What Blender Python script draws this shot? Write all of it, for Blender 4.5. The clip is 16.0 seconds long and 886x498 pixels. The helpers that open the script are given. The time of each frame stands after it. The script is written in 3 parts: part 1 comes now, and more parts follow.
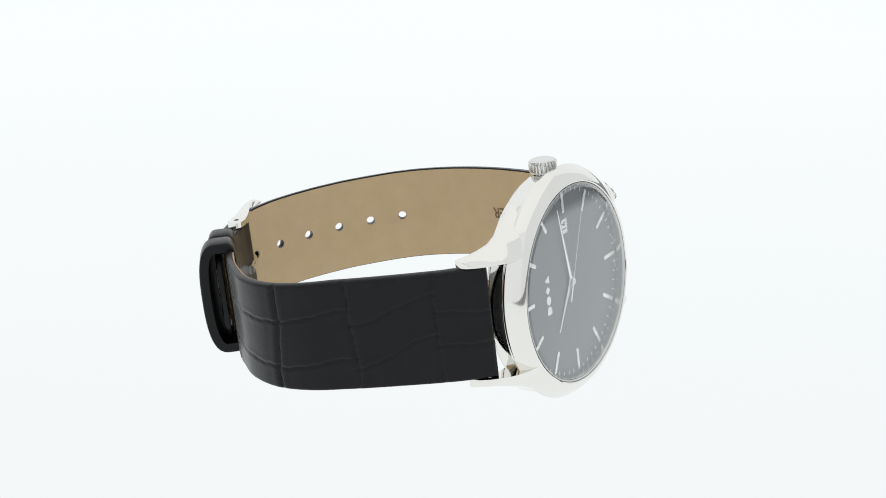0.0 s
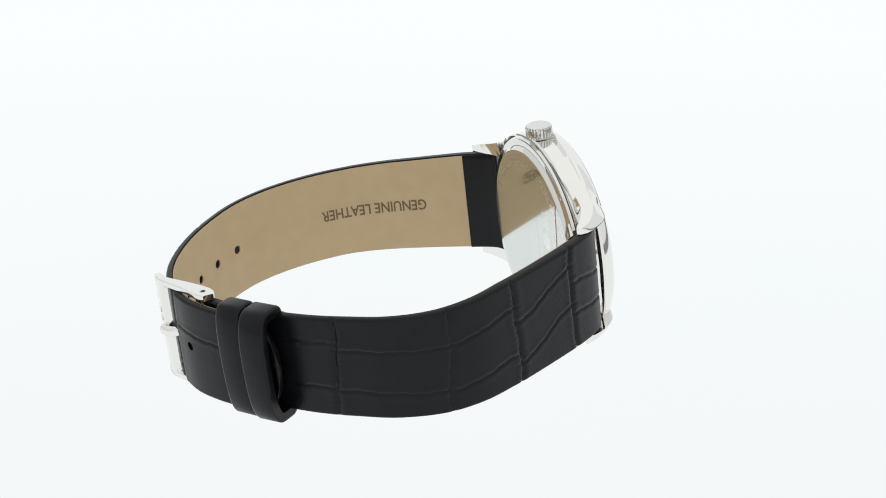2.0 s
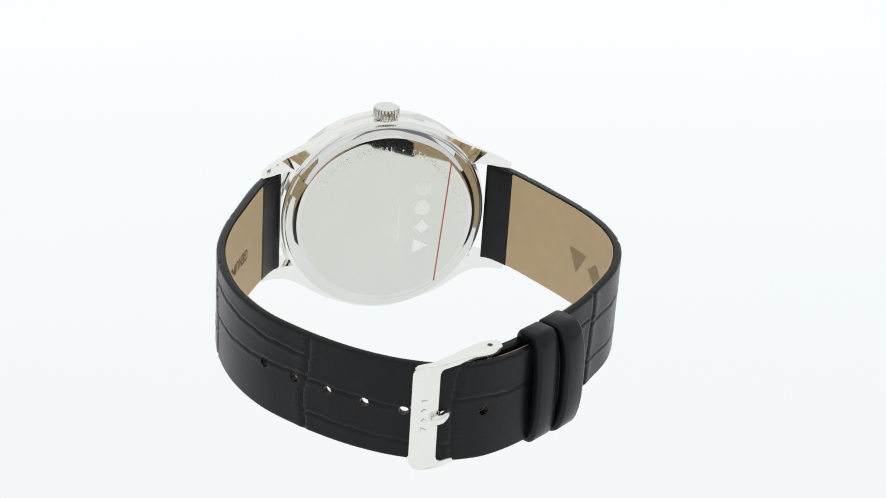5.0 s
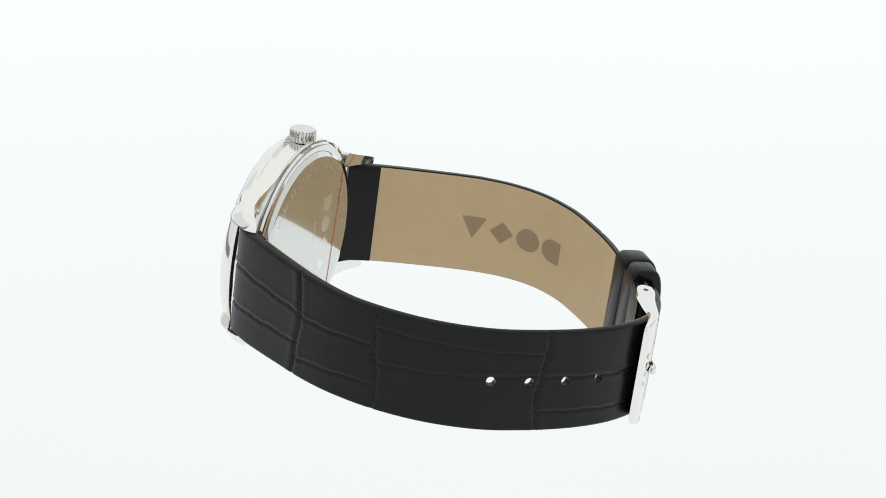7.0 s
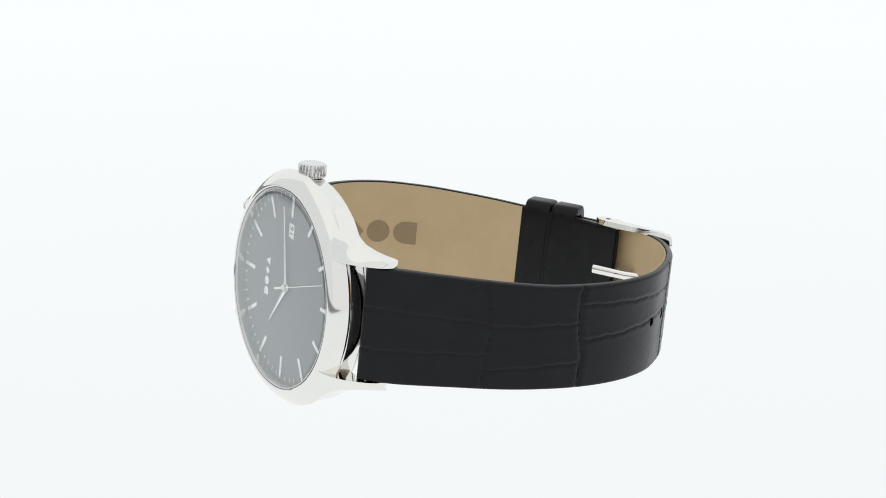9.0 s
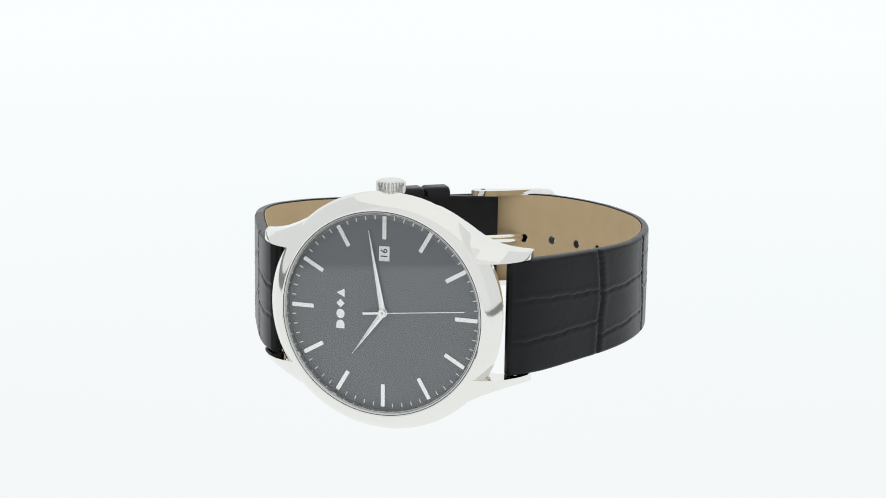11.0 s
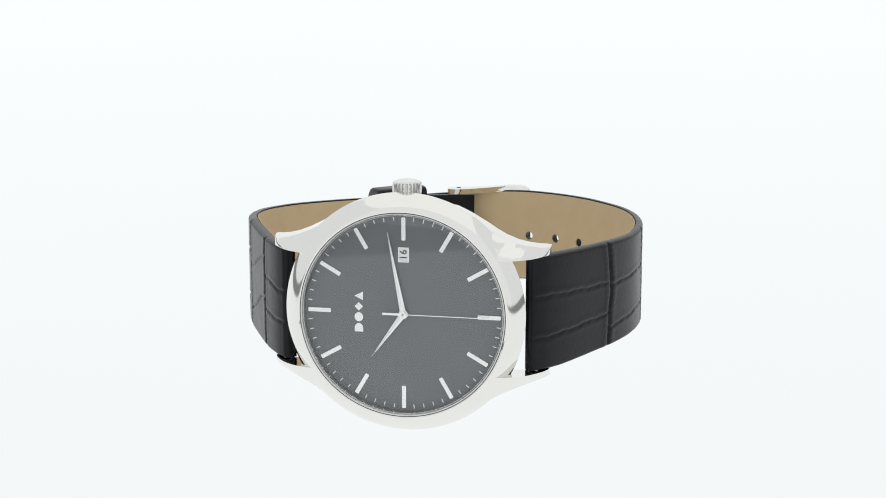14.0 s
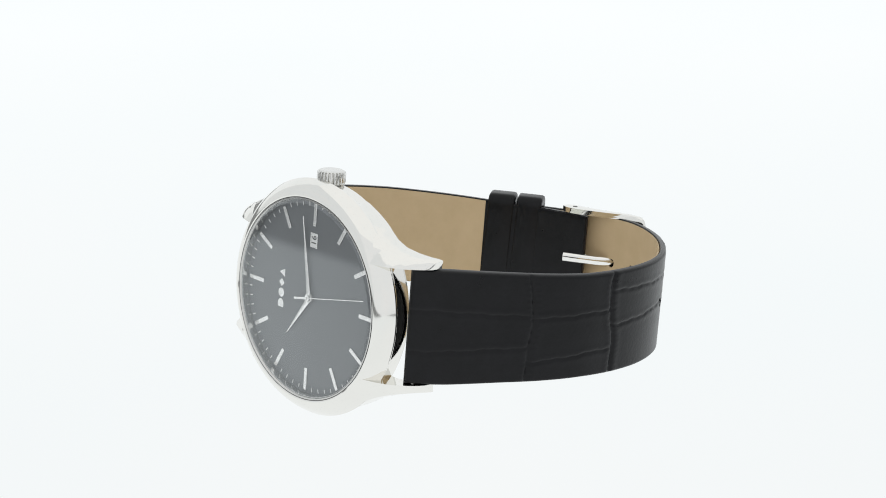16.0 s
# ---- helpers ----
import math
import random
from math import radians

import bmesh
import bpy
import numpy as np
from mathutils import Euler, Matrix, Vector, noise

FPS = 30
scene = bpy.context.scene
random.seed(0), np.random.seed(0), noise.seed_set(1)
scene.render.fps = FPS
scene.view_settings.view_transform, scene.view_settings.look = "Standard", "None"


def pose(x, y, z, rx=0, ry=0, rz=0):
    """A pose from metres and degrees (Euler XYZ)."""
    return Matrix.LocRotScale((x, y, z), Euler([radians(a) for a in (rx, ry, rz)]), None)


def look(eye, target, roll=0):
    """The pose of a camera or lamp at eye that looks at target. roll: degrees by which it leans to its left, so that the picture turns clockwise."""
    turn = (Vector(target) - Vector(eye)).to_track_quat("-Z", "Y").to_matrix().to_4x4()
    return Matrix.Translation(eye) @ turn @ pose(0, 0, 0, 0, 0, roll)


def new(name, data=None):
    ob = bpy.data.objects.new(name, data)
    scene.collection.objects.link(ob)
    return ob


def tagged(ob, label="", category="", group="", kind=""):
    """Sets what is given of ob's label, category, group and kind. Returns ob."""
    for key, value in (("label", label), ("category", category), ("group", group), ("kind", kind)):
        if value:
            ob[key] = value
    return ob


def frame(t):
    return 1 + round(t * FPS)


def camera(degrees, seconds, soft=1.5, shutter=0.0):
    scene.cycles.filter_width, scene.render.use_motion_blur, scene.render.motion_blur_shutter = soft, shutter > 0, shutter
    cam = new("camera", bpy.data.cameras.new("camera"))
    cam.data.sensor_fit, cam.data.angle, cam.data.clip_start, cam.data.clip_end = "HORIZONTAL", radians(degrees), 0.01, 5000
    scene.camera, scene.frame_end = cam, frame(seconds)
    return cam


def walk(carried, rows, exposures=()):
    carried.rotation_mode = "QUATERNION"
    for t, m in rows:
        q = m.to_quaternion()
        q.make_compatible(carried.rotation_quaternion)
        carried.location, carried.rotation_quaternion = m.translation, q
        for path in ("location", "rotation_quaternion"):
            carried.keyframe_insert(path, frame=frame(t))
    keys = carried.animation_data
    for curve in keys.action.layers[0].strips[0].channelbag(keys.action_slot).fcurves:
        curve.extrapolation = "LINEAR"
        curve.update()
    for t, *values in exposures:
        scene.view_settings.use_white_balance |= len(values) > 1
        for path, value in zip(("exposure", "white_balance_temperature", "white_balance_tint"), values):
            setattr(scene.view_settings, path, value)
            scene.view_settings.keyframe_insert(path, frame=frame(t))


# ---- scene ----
# camera: stands still above the front edge of the glowing table
GROUND = 21.0                      # mm from the table to the dial's centre
cam = camera(24.57, 16.0, soft=1.0)
EYE = Vector((0.0035, -0.3506, 0.1292 + GROUND / 1000))
AIM = EYE + Vector((0.0, math.cos(radians(20.07)), -math.sin(radians(20.07))))
CAM_POSE = look(EYE, AIM, 0.21)
walk(cam, [(0.0, CAM_POSE), (16.0, CAM_POSE)])

# ---- light: a table made to glow, and unseen glowing panels added round it ----
world = bpy.data.worlds.new("world")
scene.world = world
world.use_nodes = True
world.node_tree.nodes["Background"].inputs[0].default_value = (0.9, 0.95, 1.0, 1)
world.node_tree.nodes["Background"].inputs[1].default_value = 0.25
scene.view_settings.exposure = 0.0
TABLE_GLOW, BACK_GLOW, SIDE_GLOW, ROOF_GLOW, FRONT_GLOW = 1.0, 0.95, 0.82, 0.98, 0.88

MM = 0.001
TURN = Matrix(((-0.0244, -0.9994, -0.0255, 1.77), (0.1250, 0.0223, -0.9919, -29.17),
               (0.9919, -0.0274, 0.1243, GROUND), (0, 0, 0, 1)))
q_watch = TURN.to_3x3().normalized().to_quaternion()
# the watch's own axes on the turntable: x to the crown, y to twelve, z out of the dial
WATCH = Matrix.LocRotScale(Vector((1.77, -29.17, GROUND)) * MM, q_watch, None)


# ---- materials ----
def material(name):
    m = bpy.data.materials.new(name)
    m.use_nodes = True
    nt = m.node_tree
    return m, nt, nt.nodes["Principled BSDF"]


def node(nt, kind, **values):
    n = nt.nodes.new(kind)
    for key, v in values.items():
        n.inputs[key.replace("_", " ")].default_value = v
    return n


def noise_node(nt, scale, detail=4.0, rough=0.55, stretch=(1, 1, 1)):
    tc = nt.nodes.new("ShaderNodeTexCoord")
    mp = nt.nodes.new("ShaderNodeMapping")
    mp.inputs["Scale"].default_value = stretch
    n = node(nt, "ShaderNodeTexNoise", Scale=scale, Detail=detail, Roughness=rough)
    nt.links.new(tc.outputs["Object"], mp.inputs["Vector"])
    nt.links.new(mp.outputs["Vector"], n.inputs["Vector"])
    return n


def ramp(nt, src, a, b, lo=0.3, hi=0.7):
    r = nt.nodes.new("ShaderNodeValToRGB")
    r.color_ramp.elements[0].position, r.color_ramp.elements[1].position = lo, hi
    r.color_ramp.elements[0].color, r.color_ramp.elements[1].color = (*a, 1), (*b, 1)
    nt.links.new(src, r.inputs["Fac"])
    return r.outputs["Color"]


def bump(nt, bsdf, src, strength, dist):
    b = node(nt, "ShaderNodeBump", Strength=strength, Distance=dist)
    nt.links.new(src, b.inputs["Height"])
    nt.links.new(b.outputs["Normal"], bsdf.inputs["Normal"])
    return b


def range_to(nt, src, lo, hi, socket):
    r = nt.nodes.new("ShaderNodeMapRange")
    r.inputs["To Min"].default_value, r.inputs["To Max"].default_value = lo, hi
    nt.links.new(src, r.inputs["Value"])
    nt.links.new(r.outputs["Result"], socket)


def steel(name, rough_lo, rough_hi, colour=(0.87, 0.86, 0.825)):
    m, nt, b = material(name)
    b.inputs["Metallic"].default_value = 1.0
    n = noise_node(nt, 900, 5)
    c = noise_node(nt, 120, 3)
    nt.links.new(ramp(nt, c.outputs["Fac"], [v * 0.97 for v in colour], colour), b.inputs["Base Color"])
    range_to(nt, n.outputs["Fac"], rough_lo, rough_hi, b.inputs["Roughness"])
    return m


def leather(name, dark, light, rough, grain=2600, relief=0.00004, spec=0.5):
    m, nt, b = material(name)
    n = noise_node(nt, 260, 6, 0.6)
    nt.links.new(ramp(nt, n.outputs["Fac"], dark, light), b.inputs["Base Color"])
    g = noise_node(nt, grain, 4, 0.6)
    v = nt.nodes.new("ShaderNodeTexVoronoi")
    v.inputs["Scale"].default_value = grain * 0.55
    tc = nt.nodes.new("ShaderNodeTexCoord")
    nt.links.new(tc.outputs["Object"], v.inputs["Vector"])
    add = nt.nodes.new("ShaderNodeMath")
    add.operation = "ADD"
    nt.links.new(g.outputs["Fac"], add.inputs[0])
    nt.links.new(v.outputs["Distance"], add.inputs[1])
    bump(nt, b, add.outputs["Value"], 0.35, relief)
    range_to(nt, n.outputs["Fac"], rough - 0.06, rough + 0.08, b.inputs["Roughness"])
    b.inputs["Specular IOR Level"].default_value = spec
    return m


def plain(name, colour, rough=0.5, metal=0.0, grain=700):
    m, nt, b = material(name)
    n = noise_node(nt, grain, 3)
    nt.links.new(ramp(nt, n.outputs["Fac"], [v * 0.93 for v in colour], colour), b.inputs["Base Color"])
    b.inputs["Roughness"].default_value, b.inputs["Metallic"].default_value = rough, metal
    return m


def glow(name, colour, strength, fall=0.0, sides=0.0):
    """Glowing sheet: a slow cool mottle, with brightness painted lower towards the front and outside an oval."""
    m = bpy.data.materials.new(name)
    m.use_nodes = True
    nt = m.node_tree
    nt.nodes.remove(nt.nodes["Principled BSDF"])
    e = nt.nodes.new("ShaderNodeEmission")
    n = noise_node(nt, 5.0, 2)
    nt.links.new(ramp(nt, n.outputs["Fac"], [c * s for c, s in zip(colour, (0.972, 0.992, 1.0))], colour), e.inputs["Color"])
    tc, sep = nt.nodes.new("ShaderNodeTexCoord"), nt.nodes.new("ShaderNodeSeparateXYZ")
    nt.links.new(tc.outputs["Object"], sep.inputs[0])
    # painted brightness gradient along y, darker towards the front
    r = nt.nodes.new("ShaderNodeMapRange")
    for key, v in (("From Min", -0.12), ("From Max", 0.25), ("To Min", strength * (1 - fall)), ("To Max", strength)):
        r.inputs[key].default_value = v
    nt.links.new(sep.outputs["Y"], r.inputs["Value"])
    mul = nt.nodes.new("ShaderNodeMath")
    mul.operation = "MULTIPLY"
    # oval pool painted into the glow: dims the table outside the view
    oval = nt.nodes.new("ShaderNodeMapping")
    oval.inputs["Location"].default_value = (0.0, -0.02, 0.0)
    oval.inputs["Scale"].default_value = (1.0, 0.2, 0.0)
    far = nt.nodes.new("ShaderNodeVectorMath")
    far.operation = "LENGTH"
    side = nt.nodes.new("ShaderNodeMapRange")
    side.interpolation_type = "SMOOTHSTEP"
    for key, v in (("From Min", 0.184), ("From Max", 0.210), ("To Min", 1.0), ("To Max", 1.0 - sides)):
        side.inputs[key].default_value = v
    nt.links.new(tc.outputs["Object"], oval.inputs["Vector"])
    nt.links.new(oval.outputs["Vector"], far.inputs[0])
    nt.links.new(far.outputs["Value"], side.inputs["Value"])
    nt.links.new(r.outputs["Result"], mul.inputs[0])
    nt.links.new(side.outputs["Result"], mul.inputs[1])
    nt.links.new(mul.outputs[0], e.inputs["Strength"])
    nt.links.new(e.outputs["Emission"], nt.nodes["Material Output"].inputs["Surface"])
    return m


def clear(name, reflect, tint=(1, 1, 1), rough=0.0):
    """A clear sheet: see-through, with a mirror share that grows towards grazing view."""
    m = bpy.data.materials.new(name)
    m.use_nodes = True
    nt = m.node_tree
    nt.nodes.remove(nt.nodes["Principled BSDF"])
    t, g = nt.nodes.new("ShaderNodeBsdfTransparent"), nt.nodes.new("ShaderNodeBsdfGlossy")
    t.inputs["Color"].default_value = (*tint, 1)
    g.inputs["Roughness"].default_value = rough
    g.inputs["Color"].default_value = (0.95, 0.99, 1.0, 1)
    lw = node(nt, "ShaderNodeLayerWeight", Blend=0.5)
    pw = nt.nodes.new("ShaderNodeMath")
    pw.operation = "POWER"
    pw.inputs[1].default_value = 2.4
    ma = nt.nodes.new("ShaderNodeMath")
    ma.operation = "MULTIPLY_ADD"
    ma.inputs[1].default_value, ma.inputs[2].default_value = 1 - reflect, reflect
    mix = nt.nodes.new("ShaderNodeMixShader")
    nt.links.new(lw.outputs["Facing"], pw.inputs[0])
    nt.links.new(pw.outputs[0], ma.inputs[0])
    nt.links.new(ma.outputs[0], mix.inputs[0])
    nt.links.new(t.outputs[0], mix.inputs[1])
    nt.links.new(g.outputs[0], mix.inputs[2])
    nt.links.new(mix.outputs[0], nt.nodes["Material Output"].inputs["Surface"])
    return m


# table and back glow in place of blown-out white; other panels are added, unseen
M_TABLE = glow("glow_table", (0.977, 1.0, 1.003), TABLE_GLOW, 0.075, 0.75)
M_BACK = glow("glow_back", (0.982, 1.0, 1.004), BACK_GLOW)
M_SIDE = glow("glow_side", (0.97, 0.99, 1.0), SIDE_GLOW)
M_ROOF = glow("glow_roof", (1.0, 1.0, 0.99), ROOF_GLOW)
M_FRONT = glow("glow_front", (0.98, 0.99, 1.0), FRONT_GLOW)
M_STEEL = steel("polished_steel", 0.06, 0.10, (0.87, 0.86, 0.825))
M_SATIN = steel("satin_steel", 0.16, 0.26, (0.62, 0.615, 0.60))
M_CROWN = steel("crown_steel", 0.12, 0.2, (0.76, 0.755, 0.735))
M_BACKPLATE = steel("mirror_steel", 0.02, 0.04, (0.76, 0.755, 0.72))
M_DIAL = plain("anthracite_dial", (0.146, 0.156, 0.165), 0.5, 0.0, 90)
M_SILVER = steel("silver_index", 0.18, 0.3, (0.92, 0.92, 0.91))
M_WHITE = plain("white_print", (0.85, 0.85, 0.84), 0.5)
M_INK = plain("black_print", (0.02, 0.02, 0.02), 0.5)
M_LEATHER = leather("black_embossed_leather", (0.0028, 0.0030, 0.0038), (0.0055, 0.0057, 0.0072), 0.29, spec=0.23)
M_LINING = leather("tan_lining_leather", (0.505, 0.378, 0.222), (0.55, 0.415, 0.25), 0.62, 1800, 0.00002, 0.3)
M_STAMP = plain("stamped_brown", (0.17, 0.115, 0.06), 0.7)
M_STAMP_SOFT = plain("stamped_tan", (0.30, 0.215, 0.125), 0.7)
M_CRYSTAL = clear("sapphire_crystal", 0.05)
M_FILM = clear("protective_film", 0.02, (0.97, 0.975, 0.96), 0.12)
M_RED = plain("red_tape_edge", (0.62, 0.10, 0.07), 0.5)
M_ENGRAVE = steel("engraved_frost", 0.32, 0.38, (0.99, 0.99, 0.96))
M_MARK = steel("frosted_mark", 0.28, 0.34, (0.94, 0.94, 0.91))
M_SHADOWRING = plain("black_gasket_and_hole_shade", (0.012, 0.012, 0.012), 0.5)


# ---- mesh helpers (all lengths of the watch in mm, in the watch's own axes) ----
def mesh_of(name, verts, faces, mat, smooth=True):
    me = bpy.data.meshes.new(name)
    me.from_pydata([tuple(v) for v in verts], [], [tuple(f) for f in faces])
    me.materials.append(mat)
    me.update()
    if smooth:
        me.polygons.foreach_set("use_smooth", [True] * len(me.polygons))
    return me


def attach(name, me, parent, label="", basis=None, scale=True):
    """A mesh in mm under its thing or part."""
    if scale:
        me.transform(Matrix.Scale(MM, 4))
    ob = new(name, me)
    ob.parent = parent
    if basis is not None:
        ob.matrix_basis = basis
    return tagged(ob, label)


def bm_mesh(name, bm, mat, smooth=True, sharp=35):
    bmesh.ops.recalc_face_normals(bm, faces=bm.faces)
    for f in bm.faces:
        f.smooth = smooth
    for e in bm.edges:
        if len(e.link_faces) == 2 and e.calc_face_angle(0) > radians(sharp):
            e.smooth = False
    me = bpy.data.meshes.new(name)
    bm.to_mesh(me)
    bm.free()
    me.materials.append(mat)
    return me


def lathe(profile, n=128, close=False):
    """A turned ring about z from (radius, z) pairs."""
    bm = bmesh.new()
    rings = []
    for r, z in profile:
        if r < 1e-6:
            rings.append([bm.verts.new((0, 0, z))])
        else:
            rings.append([bm.verts.new((r * math.cos(2 * math.pi * k / n), r * math.sin(2 * math.pi * k / n), z)) for k in range(n)])
    pairs = list(zip(rings, rings[1:])) + ([(rings[-1], rings[0])] if close else [])
    for a, b in pairs:
        for k in range(n):
            k2 = (k + 1) % n
            if len(a) == 1 and len(b) == 1:
                continue
            if len(a) == 1:
                bm.faces.new((a[0], b[k], b[k2]))
            elif len(b) == 1:
                bm.faces.new((a[k], b[0], a[k2]))
            else:
                bm.faces.new((a[k], b[k], b[k2], a[k2]))
    return bm


def box(bm, x0, x1, y0, y1, z0, z1, bev=0.0, m=None):
    made = bmesh.ops.create_cube(bm, size=1.0)["verts"]
    bmesh.ops.transform(bm, verts=made, matrix=Matrix.Translation(((x0 + x1) / 2, (y0 + y1) / 2, (z0 + z1) / 2)) @ Matrix.Diagonal((x1 - x0, y1 - y0, z1 - z0, 1)))
    if bev:
        edges = {e for v in made for e in v.link_edges}
        made = bmesh.ops.bevel(bm, geom=list(edges), offset=bev, segments=2, affect="EDGES")["verts"]
    if m is not None:
        bmesh.ops.transform(bm, verts=made, matrix=m)
    return bm


def plate(bm, outline, z0, z1):
    """Adds a flat plate from an outline in x, y."""
    low, top = [bm.verts.new((x, y, z0)) for x, y in outline], [bm.verts.new((x, y, z1)) for x, y in outline]
    n = len(outline)
    bm.faces.new(low[::-1])
    bm.faces.new(top)
    for k in range(n):
        bm.faces.new((low[k], low[(k + 1) % n], top[(k + 1) % n], top[k]))
    return bm


def letters(text, size, spacing=1.0, bold=0.0):
    """Triangles of a word in the built-in font: centred at the origin, capital height size."""
    cu = bpy.data.curves.new("word", "FONT")
    cu.body, cu.align_x, cu.align_y, cu.size, cu.space_character = text, "CENTER", "CENTER", size * 1.37, spacing
    cu.resolution_u = 3
    cu.offset = bold * size
    ob = bpy.data.objects.new("word", cu)
    scene.collection.objects.link(ob)
    bpy.context.view_layer.update()
    me = bpy.data.meshes.new_from_object(ob.evaluated_get(bpy.context.evaluated_depsgraph_get()))
    verts = [tuple(v.co) for v in me.vertices]
    faces = [tuple(p.vertices) for p in me.polygons]
    bpy.data.objects.remove(ob)
    bpy.data.curves.remove(cu)
    bpy.data.meshes.remove(me)
    return verts, faces


def mark_shapes(pitch, wide, tall):
    """The maker's mark as four plain solid shapes in a row, centred, read from left to right: half-round, disc, diamond, triangle."""
    w, h = wide / 2, tall / 2
    half = [(-w, -h)] + [(w * (-0.1 + 1.1 * math.cos(a)), h * math.sin(a)) for a in np.linspace(-math.pi / 2, math.pi / 2, 13)] + [(-w, h)]
    disc = [(w * 1.08 * math.cos(a), h * math.sin(a)) for a in np.linspace(0, 2 * math.pi, 24, endpoint=False)]
    diamond = [(-w, 0), (0, -h), (w, 0), (0, h)]
    triangle = [(-w, -h), (w, -h), (0, h)]
    return [[(x + pitch * (k - 1.5), y) for x, y in o] for k, o in enumerate((half, disc, diamond, triangle))]


# ---- strap curves: (y, z) of the middle of the leather, from the spring bar to the end ----
def smooth_path(ctrl, step=0.3):
    p = np.array(ctrl, float)
    p = np.vstack([2 * p[0] - p[1], p, 2 * p[-1] - p[-2]])
    out = []
    for k in range(1, len(p) - 2):
        for u in np.linspace(0, 1, 24, endpoint=False):
            a, b, c, d = p[k - 1], p[k], p[k + 1], p[k + 2]
            out.append(0.5 * (2 * b + (c - a) * u + (2 * a - 5 * b + 4 * c - d) * u * u + (3 * b - a - 3 * c + d) * u ** 3))
    out = np.array(out + [p[-2]])
    for _ in range(10):
        out[1:-1] = 0.25 * out[:-2] + 0.5 * out[1:-1] + 0.25 * out[2:]
    s = np.concatenate([[0], np.cumsum(np.hypot(*np.diff(out, axis=0).T))])
    n = int(s[-1] / step) + 1
    t = np.linspace(0, s[-1], n)
    q = np.stack([np.interp(t, s, out[:, 0]), np.interp(t, s, out[:, 1])], 1)
    d = np.gradient(q, axis=0)
    d /= np.hypot(*d.T)[:, None]
    nrm = np.stack([-d[:, 1], d[:, 0]], 1)
    flip = np.sign(((q - np.array([0, -36.0])) * nrm).sum(1))
    return t, q, nrm * (1 if flip.mean() > 0 else -1)


class Ribbon:
    def __init__(self, ctrl, half, thick, centre, tip=0.0):
        self.s, self.q, self.n = smooth_path(ctrl)
        self.len, self.half, self.thick, self.centre, self.tip = self.s[-1], half, thick, centre, tip

    def width(self, s):
        w = self.half(s / self.len)
        if self.tip:
            u = np.clip((s - (self.len - self.tip)) / self.tip, 0, 0.995)
            w = w * (1 - u ** 2.4) ** 0.5
        return w

    def at(self, s, x, h):
        """The place at arc s, across x (mm from the middle line), h mm outwards from the middle of the leather."""
        s = np.asarray(s, float)
        y = np.interp(s, self.s, self.q[:, 0]) + h * np.interp(s, self.s, self.n[:, 0])
        z = np.interp(s, self.s, self.q[:, 1]) + h * np.interp(s, self.s, self.n[:, 1])
        return np.stack(np.broadcast_arrays(x + self.centre(s / self.len), y, z), -1)

    def near(self, y, z):
        return self.s[np.argmin((self.q[:, 0] - y) ** 2 + (self.q[:, 1] - z) ** 2)]


def crease(d, w, depth):
    return depth * np.exp(-(d / w) ** 2)


def relief(cross, runs, seed):
    """Embossed scales: creases across at the arcs in cross, and long wavy ones between them (runs: from, to, share of width at both ends)."""
    rng = np.random.RandomState(seed)
    ph = rng.uniform(0, 6, 40)

    def f(S, V):
        h = np.zeros_like(S)
        wob = 0.22 * np.sin(V * 4 + ph[0]) + 0.09 * np.sin(V * 9 + ph[1])
        for k, c in enumerate(cross):
            d = S - c - wob * (1 if k % 2 else -1) - 0.5 * np.sin(V * 2.2 + ph[k + 2])
            h -= crease(d, 0.34, 0.31)
            h += crease(np.abs(d) - 1.1, 0.7, 0.07)
            pinch = 0.5 + 0.5 * np.sin(V * 58 + ph[k + 2])
            h -= crease(np.abs(d) - 0.8, 0.6, 0.035) * pinch
        for k, (a, b, v0, v1) in enumerate(runs):
            u = np.clip((S - a) / (b - a), 0, 1)
            mid = v0 + (v1 - v0) * (u * u * (3 - 2 * u)) + 0.009 * np.sin(S * 0.9 + ph[k + 12]) + 0.006 * np.sin(S * 2.3 + ph[k + 14])
            inside = 1 / (1 + np.exp(-(S - a) * 2.5)) / (1 + np.exp((S - b) * 2.5))
            h -= crease((V - mid) * 10, 0.26, 0.18) * inside
            h += crease(np.abs(V - mid) * 10 - 0.75, 0.5, 0.04) * inside
        return h
    return f


